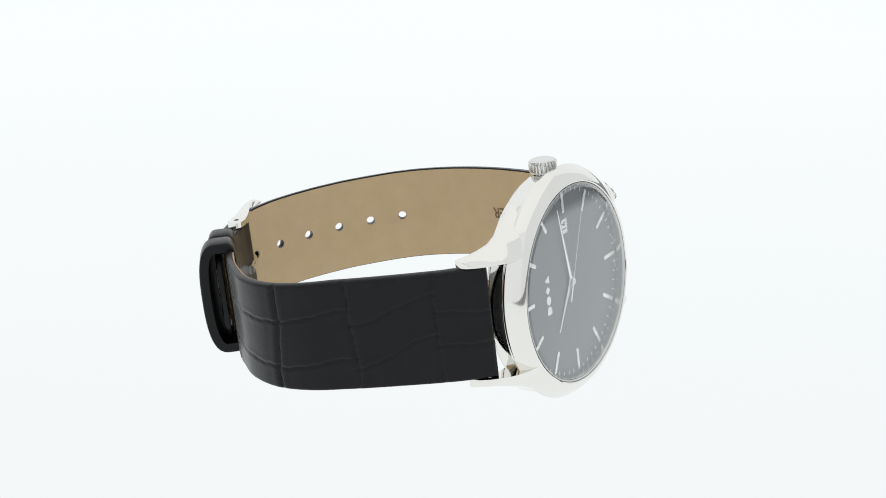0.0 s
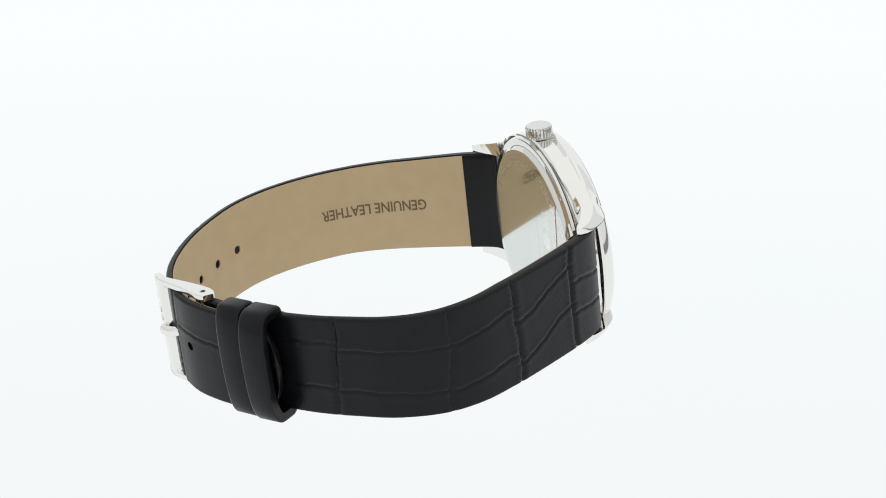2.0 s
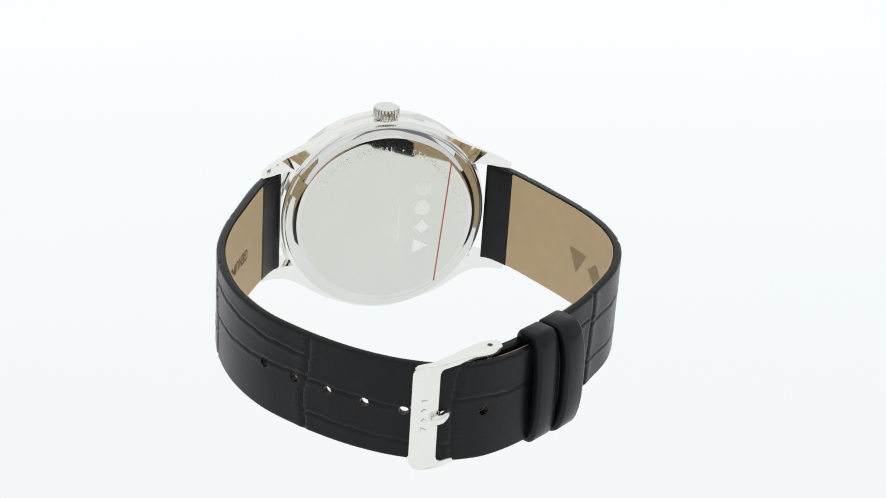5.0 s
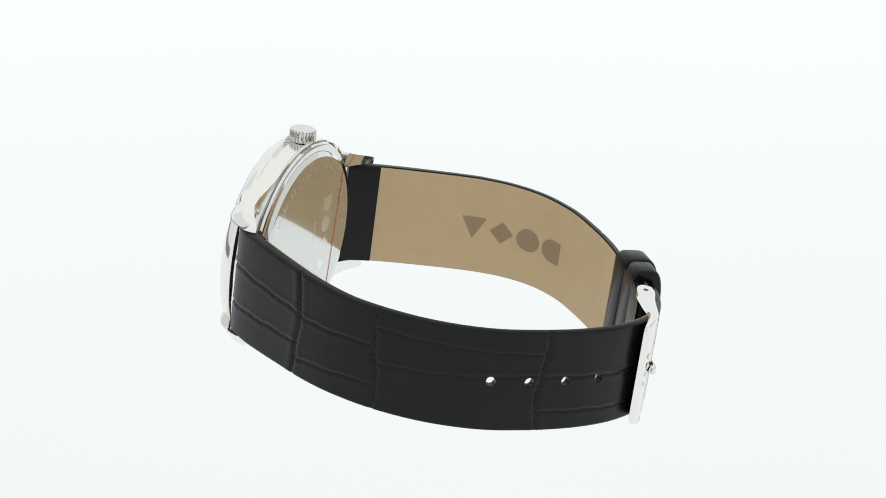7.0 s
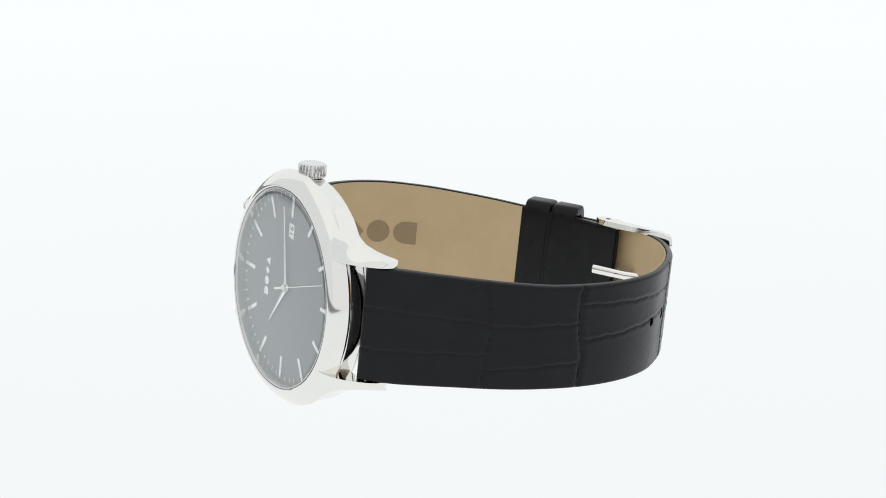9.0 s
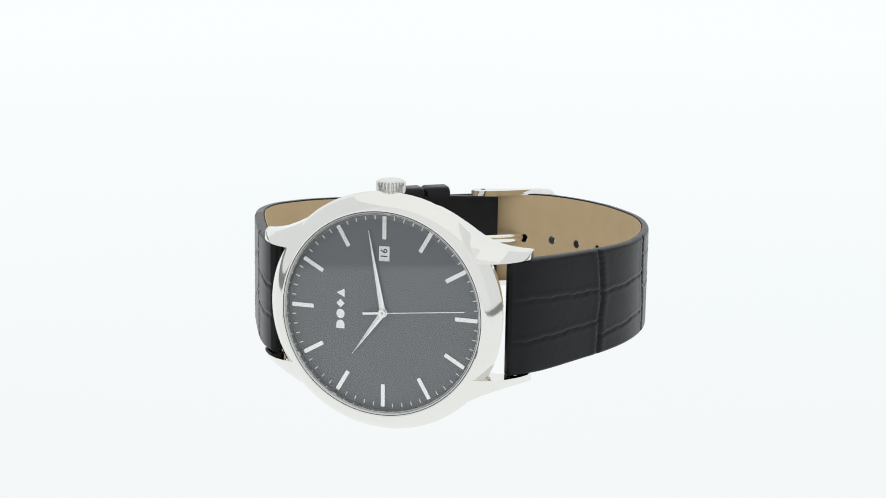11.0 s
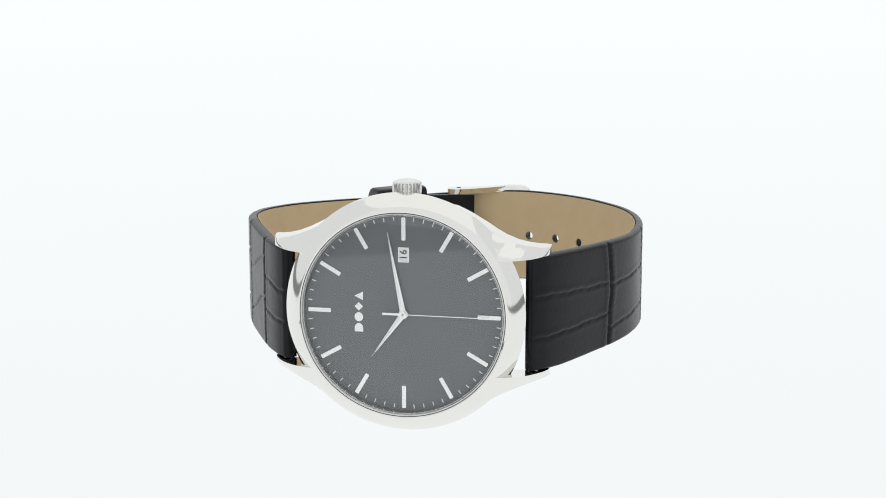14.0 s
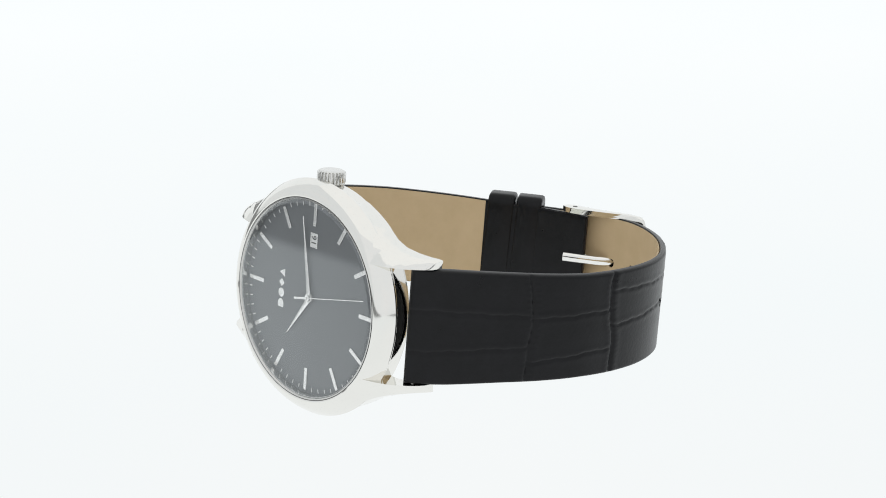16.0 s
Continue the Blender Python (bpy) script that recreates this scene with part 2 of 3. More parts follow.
def shell(rb, s0, s1, lo, hi, holes=(), rr=0.8, emboss=None, inset=0.0, edge=0.055, nv=116, ds=0.26, round_lo=0.0):
    """A solid strip of the ribbon between two heights (shares of thickness or mm offsets), with round holes through it."""
    ns = int((s1 - s0) / ds) + 2
    S, V = np.meshgrid(np.linspace(s0, s1, ns), np.linspace(-1, 1, nv), indexing="ij")
    W = rb.width(S) - inset
    X = V * W
    keep = np.ones(S.shape, bool)
    for c, hx in holes:
        dist = np.hypot(S - c, X - hx)
        keep &= dist >= rr * 0.92
        ring = (dist < rr * 1.32) & (dist >= rr * 0.92)
        k = rr / np.maximum(dist, 1e-6)
        S = np.where(ring, c + (S - c) * k, S)
        X = np.where(ring, hx + (X - hx) * k, X)
    T = rb.thick(S / rb.len)
    rim = np.clip((np.abs(V) - (1 - edge)) / edge, 0, 1)
    drop = 1 - np.sqrt(np.clip(1 - rim ** 2 * 0.92, 0, 1))
    endr = np.clip(1 - np.minimum(S - s0, s1 - S) / 0.8, 0, 1)
    drop = np.maximum(drop, (1 - np.sqrt(1 - endr ** 2 * 0.9)) * (1 if round_lo else 0))
    H1 = hi(T) - drop * 0.55 * (hi(T) - lo(T))
    H0 = lo(T) + drop * round_lo * (hi(T) - lo(T))
    if emboss is not None:
        H1 = H1 + emboss(S, V) * np.clip((1 - np.abs(V)) / 0.06, 0, 1) ** 0.5
    top, low = rb.at(S, X, H1), rb.at(S, X, H0)
    ni, nj = S.shape
    idx = np.arange(ni * nj).reshape(ni, nj)
    cell = keep[:-1, :-1] & keep[1:, :-1] & keep[:-1, 1:] & keep[1:, 1:]
    N = ni * nj
    a, b, c, d = idx[:-1, :-1][cell], idx[1:, :-1][cell], idx[1:, 1:][cell], idx[:-1, 1:][cell]
    faces = np.concatenate([np.stack([a, b, c, d], 1), np.stack([a, d, c, b], 1) + N])
    count = {}
    for quad in np.stack([a, b, c, d], 1).tolist():
        for e in zip(quad, quad[1:] + quad[:1]):
            if (e[1], e[0]) in count:
                count.pop((e[1], e[0]))
            else:
                count[e] = 1
    walls = [(e[1], e[0], e[0] + N, e[1] + N) for e in count]
    verts = np.concatenate([top.reshape(-1, 3), low.reshape(-1, 3)])
    faces = faces.tolist() + walls
    used = sorted({i for f in faces for i in f})
    remap = dict(zip(used, range(len(used))))
    return verts[used], [[remap[i] for i in f] for f in faces]


def solid(name, sh, mat):
    verts, faces = sh
    bm = bmesh.new()
    vs = [bm.verts.new(v) for v in verts]
    for f in faces:
        try:
            bm.faces.new([vs[i] for i in f])
        except ValueError:
            pass
    return bm_mesh(name, bm, mat, True, 50)


def on_ribbon(rb, verts, s, x, h, ds, dx):
    """Lays flat letters on the ribbon: their x runs along ds, their y along dx."""
    v = np.array(verts)
    arc = s + v[:, 0] * ds
    return rb.at(arc, x + v[:, 1] * dx, h - rb.thick(arc / rb.len) / 2)


# ---- glowing table and back in one sweep; side, roof, front panels added unseen ----
def sweep():
    prof = [(-0.75, 0.0), (-0.3, 0.0), (0.0, 0.0), (0.45, 0.0)]
    prof += [(0.45 + 0.35 * math.sin(a), 0.35 - 0.35 * math.cos(a)) for a in np.linspace(0.1, math.pi / 2, 14)]
    prof += [(0.80, 1.1)]
    bm = bmesh.new()
    rows = [[bm.verts.new((x, y, z)) for x in (-0.75, 0.0, 0.75)] for y, z in prof]
    for a, b in zip(rows, rows[1:]):
        for k in (0, 1):
            bm.faces.new((a[k], a[k + 1], b[k + 1], b[k]))
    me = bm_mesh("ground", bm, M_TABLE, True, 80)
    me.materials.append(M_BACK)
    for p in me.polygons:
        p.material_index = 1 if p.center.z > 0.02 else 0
    return tagged(new("ground", me), "white seamless table curving up behind, with painted-in glow", kind="structure")


def panel(name, label, mat, x0, x1, y0, y1, z0, z1):
    bm = box(bmesh.new(), x0, x1, y0, y1, z0, z1)
    return tagged(new(name, bm_mesh(name, bm, mat, False)), label, kind="structure")


sweep()
# these stay out of view, added to light the watch and whiten its reflections
panel("glow_panel_west", "unseen glowing side panel, added for light", M_SIDE, -0.77, -0.752, -0.75, 0.82, 0, 1.1)
panel("glow_panel_east", "unseen glowing side panel, added for light", M_SIDE, 0.752, 0.77, -0.75, 0.82, 0, 1.1)
panel("glow_panel_top", "unseen glowing roof panel, added for light", M_ROOF, -0.77, 0.77, -0.75, 0.82, 1.102, 1.12)
panel("glow_panel_south", "unseen glowing front panel, added for light", M_FRONT, -0.77, 0.77, -0.77, -0.752, 0, 1.12)


# ---- the watch ----
watch = tagged(new("wristwatch"), "steel wristwatch with black embossed leather strap, on its side", "wristwatch")


RING_EDGE, RING_LOW = -0.85, -4.7


def ring_drop(u):
    return 0.35 * u + 0.65 * u ** 2.4


def ring_wall(uc):
    """Insets and heights of the undercut wall below the ring's edge."""
    return [(0.05, RING_EDGE - 0.3), (0.3 * uc + 0.1, RING_EDGE - 0.75), (0.62 * uc + 0.12, RING_EDGE - 1.0), (0.66 * uc + 0.14, -3.2), (0.68 * uc + 0.2, RING_LOW + 0.3), (0.85 * uc + 0.45, RING_LOW)]


def lug_stations():
    """Along one lug, from the ring's flank to the tip: the inner line, the upper outer edge, the foot of the flank, the inner lower line, and the share still on the ring."""
    oy = (8.0, 8.82, 11.0, 13.0, 15.0, 17.0, 19.0, 21.0, 22.6, 23.6, 24.15)
    edge = (19.28, 18.92, 17.45, 15.95, 14.6, 13.5, 12.65, 12.0, 11.6, 11.3, 11.05)
    foot = (19.28, 18.92, 17.5, 16.1, 14.8, 13.8, 12.95, 12.3, 11.9, 11.7, 11.5)
    oz = (-0.86, -0.9, -0.95, -0.95, -1.0, -1.15, -1.6, -2.65, -3.95, -4.9, -5.7)
    ob = (-4.7, -4.7, -4.7, -4.6, -4.3, -3.9, -4.1, -5.1, -6.2, -7.1, -7.5)
    iy = (14.0, 15.2, 17.0, 18.5, 20.0, 21.5, 22.7, 23.6, 24.15)
    iz = (1.72, 1.65, 1.25, 0.75, 0.0, -1.2, -2.7, -4.1, -5.5)
    out = []
    for t in np.linspace(0, 2, 57):
        if t <= 1:
            a = radians(20 + 36.5 * t)
            inner, yo = (18.2 * math.cos(a), 18.2 * math.sin(a), 1.8 - 0.15 * t), 8.0 + 10.0 * t
            low = (17.9 * math.cos(a), 17.9 * math.sin(a), -4.6)
        else:
            y = 15.2 + (t - 1) * 8.95
            inner, yo = (10.08, y, np.interp(y, iy, iz)), 18.0 + (t - 1) * 6.15
            low = (10.08, y, np.interp(y, (15.2, 17.0, 19.0, 21.0, 22.6, 24.15), (-4.55, -4.15, -4.25, -5.1, -6.2, -7.45)))
        out.append((t, inner, (np.interp(yo, oy, edge), yo, np.interp(yo, oy, oz)), (np.interp(yo, oy, foot), yo + 0.12 * max(0, t - 1) ** 4, np.interp(yo, oy, ob)), low, max(0.0, 1 - 1.6 * t)))
    return out


def lug_section(t, inner, edge, foot, low, uc):
    """One closed section of a lug; it starts just under the ring's skin and rises out of it."""
    sink = 0.07 * max(0.0, 1 - 3.0 * t) - 0.012
    sec, r = [], math.hypot(edge[0], edge[1])
    on_ring = max(0.0, 1 - t)
    for u in (0.0, 0.04, 0.12, 0.25, 0.4, 0.55, 0.7, 0.83, 0.93, 1.0):
        drop = on_ring * ring_drop(u) + (1 - on_ring) * (0.55 * u + 0.45 * u ** 2)
        lift = 0.05 * min(1.0, max(0.0, t - 0.8) * 3) * (u if u < 0.05 else 0.05)
        sec.append((inner[0] + (edge[0] - inner[0]) * u, inner[1] + (edge[1] - inner[1]) * u, inner[2] + (edge[2] - inner[2]) * drop - sink + lift))
    for (inset, z), (o, d) in zip(ring_wall(uc), ((0.15, 0.06), (0.42, 0.25), (0.75, 0.55), (0.96, 0.80), (1.0, 0.95), (0.92, 1.0))):
        k = 1 - (inset + sink * 0.5) / r
        lx, ly, lz = edge[0] + (foot[0] - edge[0]) * o, edge[1] + (foot[1] - edge[1]) * o, edge[2] + (foot[2] - edge[2]) * d
        sec.append((edge[0] * k * uc + lx * (1 - uc), edge[1] * k * uc + ly * (1 - uc), z * uc + lz * (1 - uc)))
    f = sec[-1]
    sec += [tuple(f[i] + (low[i] - f[i]) * 0.5 for i in range(3)), (low[0], low[1], low[2]), (low[0], low[1], low[2] + 0.12), (inner[0], inner[1], inner[2] - 0.12 - sink)]
    return sec


def case_body():
    """A turned ring and four lugs that grow out of its flank."""
    prof = [(17.85, 0.2), (17.85, 1.7), (18.05, 1.82)]
    prof += [(18.2 + 2.68 * u, 1.8 + (RING_EDGE - 1.8) * ring_drop(u)) for u in (0.0, 0.12, 0.25, 0.4, 0.55, 0.7, 0.83, 0.93, 1.0)]
    prof += [(20.88 - inset, z) for inset, z in ring_wall(1.0)] + [(17.6, -4.88)]
    body = attach("case", bm_mesh("case", lathe(prof, 192, True), M_STEEL, True, 34), watch, "polished steel case with four curved lugs", WATCH)
    stations = [lug_section(*s) for s in lug_stations()]
    for sx in (1, -1):
        for sy in (1, -1):
            bm = bmesh.new()
            rings = [[bm.verts.new((x * sx, y * sy, z)) for x, y, z in sec] for sec in stations]
            n = len(rings[0])
            for a, b in zip(rings, rings[1:]):
                for k in range(n):
                    bm.faces.new((a[k], b[k], b[(k + 1) % n], a[(k + 1) % n]))
            bm.faces.new(rings[0])
            bm.faces.new(rings[-1])
            attach("lug", bm_mesh("lug", bm, M_STEEL, True, 34), body)
    return body


case = case_body()

bezel = attach("bezel", bm_mesh("bezel", lathe([(17.35, 0.2), (17.35, 1.5), (17.5, 1.7), (17.72, 1.7), (17.72, 0.2)], 160, True), M_SATIN, True, 30), watch, "thin steel ring round the glass", WATCH)
attach("gasket", bm_mesh("gasket", lathe([(17.725, 0.2), (17.725, 1.62), (17.845, 1.62), (17.845, 0.2)], 160, True), M_SHADOWRING, True, 30), watch, "thin dark joint round the glass ring", WATCH)
rehaut = attach("flange", bm_mesh("flange", lathe([(17.34, 0.05), (17.34, 1.45), (17.26, 1.45), (17.2, 0.05)], 128, True), M_SATIN, True, 30), watch, "", WATCH)
crystal = attach("crystal", bm_mesh("crystal", lathe([(0, 1.72), (16.6, 1.70), (17.0, 1.68), (17.33, 1.55)], 128), M_CRYSTAL, True, 60), watch, "clear flat sapphire glass", WATCH)
crystal.visible_shadow = False

dial = attach("dial", bm_mesh("dial", lathe([(0, 0.0), (17.3, 0.0), (17.3, -0.4), (0, -0.4)], 128), M_DIAL, True, 30), watch, "dark grey dial with silver markers", WATCH)


def dial_details():
    bm = box(bmesh.new(), -0.36, 0.36, 12.75, 16.75, 0.01, 0.22, 0.07)
    marker = bm_mesh("hour_marker", bm, M_SILVER, True, 25)
    marker.transform(Matrix.Scale(MM, 4))
    for h in range(12):
        ob = new("hour_marker", marker)
        ob.parent = dial
        ob.matrix_basis = Matrix.Rotation(-radians(30 * h), 4, "Z")
    bm = bmesh.new()
    for k in range(60):
        if k % 5:
            box(bm, -0.085, 0.085, 16.15, 16.85, 0.012, 0.03, 0, Matrix.Rotation(-radians(6 * k), 4, "Z"))
    attach("minute_track", bm_mesh("minute_track", bm, M_WHITE, False), dial, "fine white minute strokes")
    # date: a white disc seen through a framed opening near three
    attach("date_disc", bm_mesh("date_disc", box(bmesh.new(), 9.1, 11.4, -0.8, 0.8, 0.008, 0.022), M_WHITE, False), dial, "white date disc")
    bm = bmesh.new()
    for x0, x1, y0, y1 in ((8.95, 11.55, 0.8, 0.94), (8.95, 11.55, -0.94, -0.8), (8.95, 9.1, -0.8, 0.8), (11.4, 11.55, -0.8, 0.8)):
        box(bm, x0, x1, y0, y1, 0.01, 0.12, 0.03)
    attach("date_frame", bm_mesh("date_frame", bm, M_SILVER, True, 25), dial, "silver date opening frame")
    v, f = letters("16", 1.25, 1.1, 0.015)
    attach("date_number", mesh_of("date_number", [(x + 10.25, y, 0.032) for x, y, z in v], f, M_INK, False), dial, "black date number")
    # maker's mark below twelve
    bm = bmesh.new()
    for outline in mark_shapes(1.85, 1.5, 1.5):
        plate(bm, [(x, y + 7.85) for x, y in outline], 0.01, 0.13)
    attach("logo", bm_mesh("logo", bm, M_SILVER, True, 25), dial, "raised silver maker's mark")
    bm = bmesh.new()
    for word, a0 in (("SWISS", 187.5), ("MADE", 172.5)):
        v, f = letters(word, 0.42, 1.05)
        rot = Matrix.Rotation(-radians(a0), 4, "Z") @ Matrix.Translation((0, 17.05, 0.02)) @ Matrix.Rotation(math.pi, 4, "Z")
        vs = [bm.verts.new(rot @ Vector(p)) for p in v]
        for tri in f:
            bm.faces.new([vs[i] for i in tri])
    attach("lettering", bm_mesh("lettering", bm, M_WHITE, False), dial, "tiny white country lettering")


dial_details()


def dauphine(length, tail, wide, z, ridge):
    """A faceted pointed hand along y with a ridge."""
    bm = bmesh.new()
    pts = [(0, -tail), (wide, 0.6), (0.07, length), (-0.07, length), (-wide, 0.6)]
    low = [bm.verts.new((x, y, z)) for x, y in pts]
    a, b = bm.verts.new((0, -tail * 0.4, z + ridge)), bm.verts.new((0, length - 0.3, z + ridge * 0.6))
    for f in ((low[0], low[1], a), (low[1], low[2], b, a), (low[2], low[3], b), (low[3], low[4], a, b), (low[4], low[0], a)):
        bm.faces.new(f)
    bm.faces.new(low[::-1])
    bmesh.ops.create_cone(bm, cap_ends=True, segments=32, radius1=0.86, radius2=0.8, depth=ridge, matrix=Matrix.Translation((0, 0, z + ridge * 0.5)))
    return bm


def clock_turn(minutes):
    return WATCH @ Matrix.Rotation(-radians(6 * minutes), 4, "Z")


attach("hour_hand", bm_mesh("hour_hand", dauphine(9.5, 0.9, 0.52, 0.34, 0.14), M_SILVER, False), watch, "polished silver pointed hour hand", clock_turn(51.0))
attach("minute_hand", bm_mesh("minute_hand", dauphine(14.35, 0.9, 0.50, 0.55, 0.14), M_SILVER, False), watch, "polished silver pointed minute hand", clock_turn(13.2))
bm = box(bmesh.new(), -0.065, 0.065, -0.3, 14.7, 0.80, 0.86)
box(bm, -0.2, 0.2, -3.6, -0.2, 0.79, 0.87, 0.02)
bmesh.ops.create_cone(bm, cap_ends=True, segments=32, radius1=0.62, radius2=0.56, depth=0.2, matrix=Matrix.Translation((0, 0, 0.86)))
second_hand = attach("second_hand", bm_mesh("second_hand", bm, M_SILVER, True, 30), watch, "thin silver second hand with counterweight", clock_turn(19))
attach("hub", bm_mesh("hub", lathe([(0, 1.0), (0.2, 1.0), (0.24, 0.97), (0.24, 0.9)], 24), M_SATIN, True, 30), second_hand, "small steel hub pin")


def crown():
    bm = bmesh.new()
    n, prof = 120, [(0.0, 2.55, 0), (1.9, 2.55, 0), (2.3, 2.4, 0), (2.45, 2.2, 1), (2.5, 1.9, 1), (2.5, 0.6, 1), (2.4, 0.3, 1), (2.1, 0.1, 0), (1.5, 0.0, 0), (1.5, -0.8, 0), (0, -0.8, 0)]
    rings = []
    for r, h, knurl in prof:
        ring = []
        for k in range(n):
            a = 2 * math.pi * k / n
            rr = r * (1 - (0.15 if knurl and k % 5 in (3, 4) else 0))
            ring.append(bm.verts.new((19.95 + h, rr * math.cos(a), -3.0 + rr * math.sin(a))))
        rings.append(ring)
    for a, b in zip(rings, rings[1:]):
        for k in range(n):
            bm.faces.new((a[k], a[(k + 1) % n], b[(k + 1) % n], b[k]))
    bmesh.ops.remove_doubles(bm, verts=bm.verts, dist=1e-5)
    return attach("crown", bm_mesh("crown", bm, M_CROWN, True, 18), watch, "fluted steel crown", WATCH)


crown()


def caseback():
    prof = [(0, -6.35), (16.8, -6.35), (17.1, -6.35), (17.35, -6.3), (17.9, -5.75), (18.2, -5.6), (18.9, -5.55), (19.25, -5.4), (19.4, -4.9), (17.5, -4.88), (0, -4.88)]
    back = attach("caseback", bm_mesh("caseback", lathe(prof, 160), M_BACKPLATE, True, 25), watch, "mirror-polished steel caseback under clear film", WATCH)
    # engraved ring of words, read from behind with the letters' feet to the middle
    bm = bmesh.new()
    text = "SAPPHIRE CRYSTAL \u2022 STAINLESS STEEL \u2022"
    for k, ch in enumerate(text):
        if ch == " ":
            continue
        a = radians(-60.0 + 4.2 * k)
        v, f = letters(ch, 1.15)
        m = Matrix.Rotation(a, 4, "Z") @ Matrix.Translation((14.8, 0, -6.372)) @ Matrix.Rotation(math.pi / 2, 4, "Z") @ Matrix.Diagonal((1, -1, 1, 1))
        vs = [bm.verts.new(m @ Vector(p)) for p in v]
        for tri in f:
            bm.faces.new([vs[i] for i in tri])
    attach("engraving", bm_mesh("engraving", bm, M_ENGRAVE, False), back, "engraved ring of words on the back")
    bm = bmesh.new()
    for outline in mark_shapes(4.1, 3.0, 3.2):
        plate(bm, [(0.2 - x, y + 7.4) for x, y in outline], -6.372, -6.352)
    box(bm, -4.6, 4.1, 2.65, 2.8, -6.372, -6.352)
    attach("logo", bm_mesh("logo", bm, M_MARK, False), back, "frosted maker's mark on the back")
    film = attach("protective_film", bm_mesh("protective_film", lathe([(0, -6.40), (16.6, -6.40)], 96), M_FILM, False), back, "clear protective film on the caseback")
    film.visible_shadow = False
    attach("film_edge", bm_mesh("film_edge", box(bmesh.new(), -13.0, 12.5, 11.5, 11.72, -6.43, -6.402, 0, Matrix.Rotation(radians(4.7), 4, "Z")), M_RED, False), back, "thin red line on the film")


caseback()

# long strap piece (six o'clock, with holes) and short piece (twelve o'clock, with buckle)
LONG = Ribbon([(-20.9, -3.6), (-23.2, -5.9), (-26.0, -10.2), (-29.6, -17.0), (-33.0, -24.0), (-35.2, -31.0), (-35.8, -38.0), (-35.2, -44.8), (-33.5, -50.9), (-30.8, -56.3),
               (-27.0, -61.1), (-22.6, -65.6), (-17.3, -69.7), (-11.3, -72.9), (-5.0, -74.5), (1.5, -74.0), (7.8, -71.5), (13.8, -67.7), (18.1, -64.4), (20.0, -63.0)],
              lambda u: np.interp(u, (0, 0.06, 0.14, 0.27, 1), (10.07, 10.0, 9.65, 9.2, 9.15)), lambda u: 2.3 - 0.85 * np.clip(u * 2.2, 0, 1), lambda u: np.interp(u, (0, 0.25, 0.45, 0.58, 0.72, 0.83, 1), (0.0, -0.35, -0.65, -1.0, -1.6, -2.35, -2.45)), tip=6.0)
SHORT = Ribbon([(20.9, -3.6), (23.2, -5.9), (26.0, -10.2), (29.8, -17.6), (33.3, -25.2), (35.7, -32.5), (35.7, -39.6), (32.8, -46.6), (28.3, -52.2), (23.7, -57.0),
                (18.9, -61.0), (13.7, -64.9), (8.8, -68.1), (4.5, -70.1), (2.3, -70.9), (0.7, -71.4)],
               lambda u: np.interp(u, (0, 0.3, 0.5, 0.65, 1), (10.05, 9.9, 9.55, 9.4, 9.1)), lambda u: 2.3 - 0.75 * np.clip(u * 1.6, 0, 1), lambda u: np.interp(u, (0, 0.3, 0.5, 0.62, 0.8, 1), (0.0, -0.2, -0.95, -1.35, -2.0, -2.35)))
HOLES = [(LONG.near(-30.8, -56.3) + 6.65 * k, 0.0) for k in range(7)]


def at_z(rb, z):
    half = rb.s < rb.len * 0.6
    return float(rb.s[half][np.argmin(np.abs(rb.q[half, 1] - z))])


def strap(name, rb, label, holes, cross, runs, seed, lining_from, lining_to, folded=False):
    em = relief(cross, runs, seed)
    ob = attach(name, solid(name, shell(rb, 0, rb.len, lambda T: -T / 2 + 0.26, lambda T: T / 2, holes, emboss=em, round_lo=0.15), M_LEATHER), watch, label, WATCH)
    # folded leather at the bar, tan lining on the rest of the inner face
    attach("turned_end", solid("turned_end", shell(rb, 0.2, lining_from, lambda T: -T / 2 - 0.12, lambda T: -T / 2 + 0.28, inset=0.12, nv=40, ds=0.4, round_lo=0.3), M_LEATHER), ob)
    attach("lining", solid("lining", shell(rb, lining_from + 0.02, lining_to, lambda T: -T / 2, lambda T: -T / 2 + 0.27, holes, rr=0.86, inset=0.22), M_LINING), ob, "tan leather lining")
    if folded:
        attach("turned_end", solid("turned_end", shell(rb, lining_to + 0.02, rb.len - 0.1, lambda T: -T / 2 - 0.1, lambda T: -T / 2 + 0.28, inset=0.12, nv=40, ds=0.4, round_lo=0.3), M_LEATHER), ob)
    return ob


long_cross = [at_z(LONG, z) for z in (-21.3, -37.6)] + [LONG.near(-24.9, -63.2), LONG.near(-5.5, -74.3) + 3]
s0, s1, s2, s3 = long_cross
long_runs = [(0, s0, 0.30, 0.24), (0, s0, -0.42, -0.36), (s0, s1, 0.18, 0.26), (s0, s1, -0.62, -0.50), (s1, s2, -0.05, 0.12), (s1, s2, 0.62, 0.55), (s2, s3, 0.10, 0.02), (s2, s3, -0.6, -0.66), (s3, LONG.len, 0.3, 0.2)]
long_strap = strap("long_strap", LONG, "black crocodile-embossed leather strap piece with holes", HOLES, long_cross, long_runs, 3, at_z(LONG, -9.3), LONG.len - 7.0)
short_cross = [at_z(SHORT, z) for z in (-11.0, -24.5, -37.5)] + [SHORT.near(26.1, -54.6)]
s0, s1, s2, s3 = short_cross
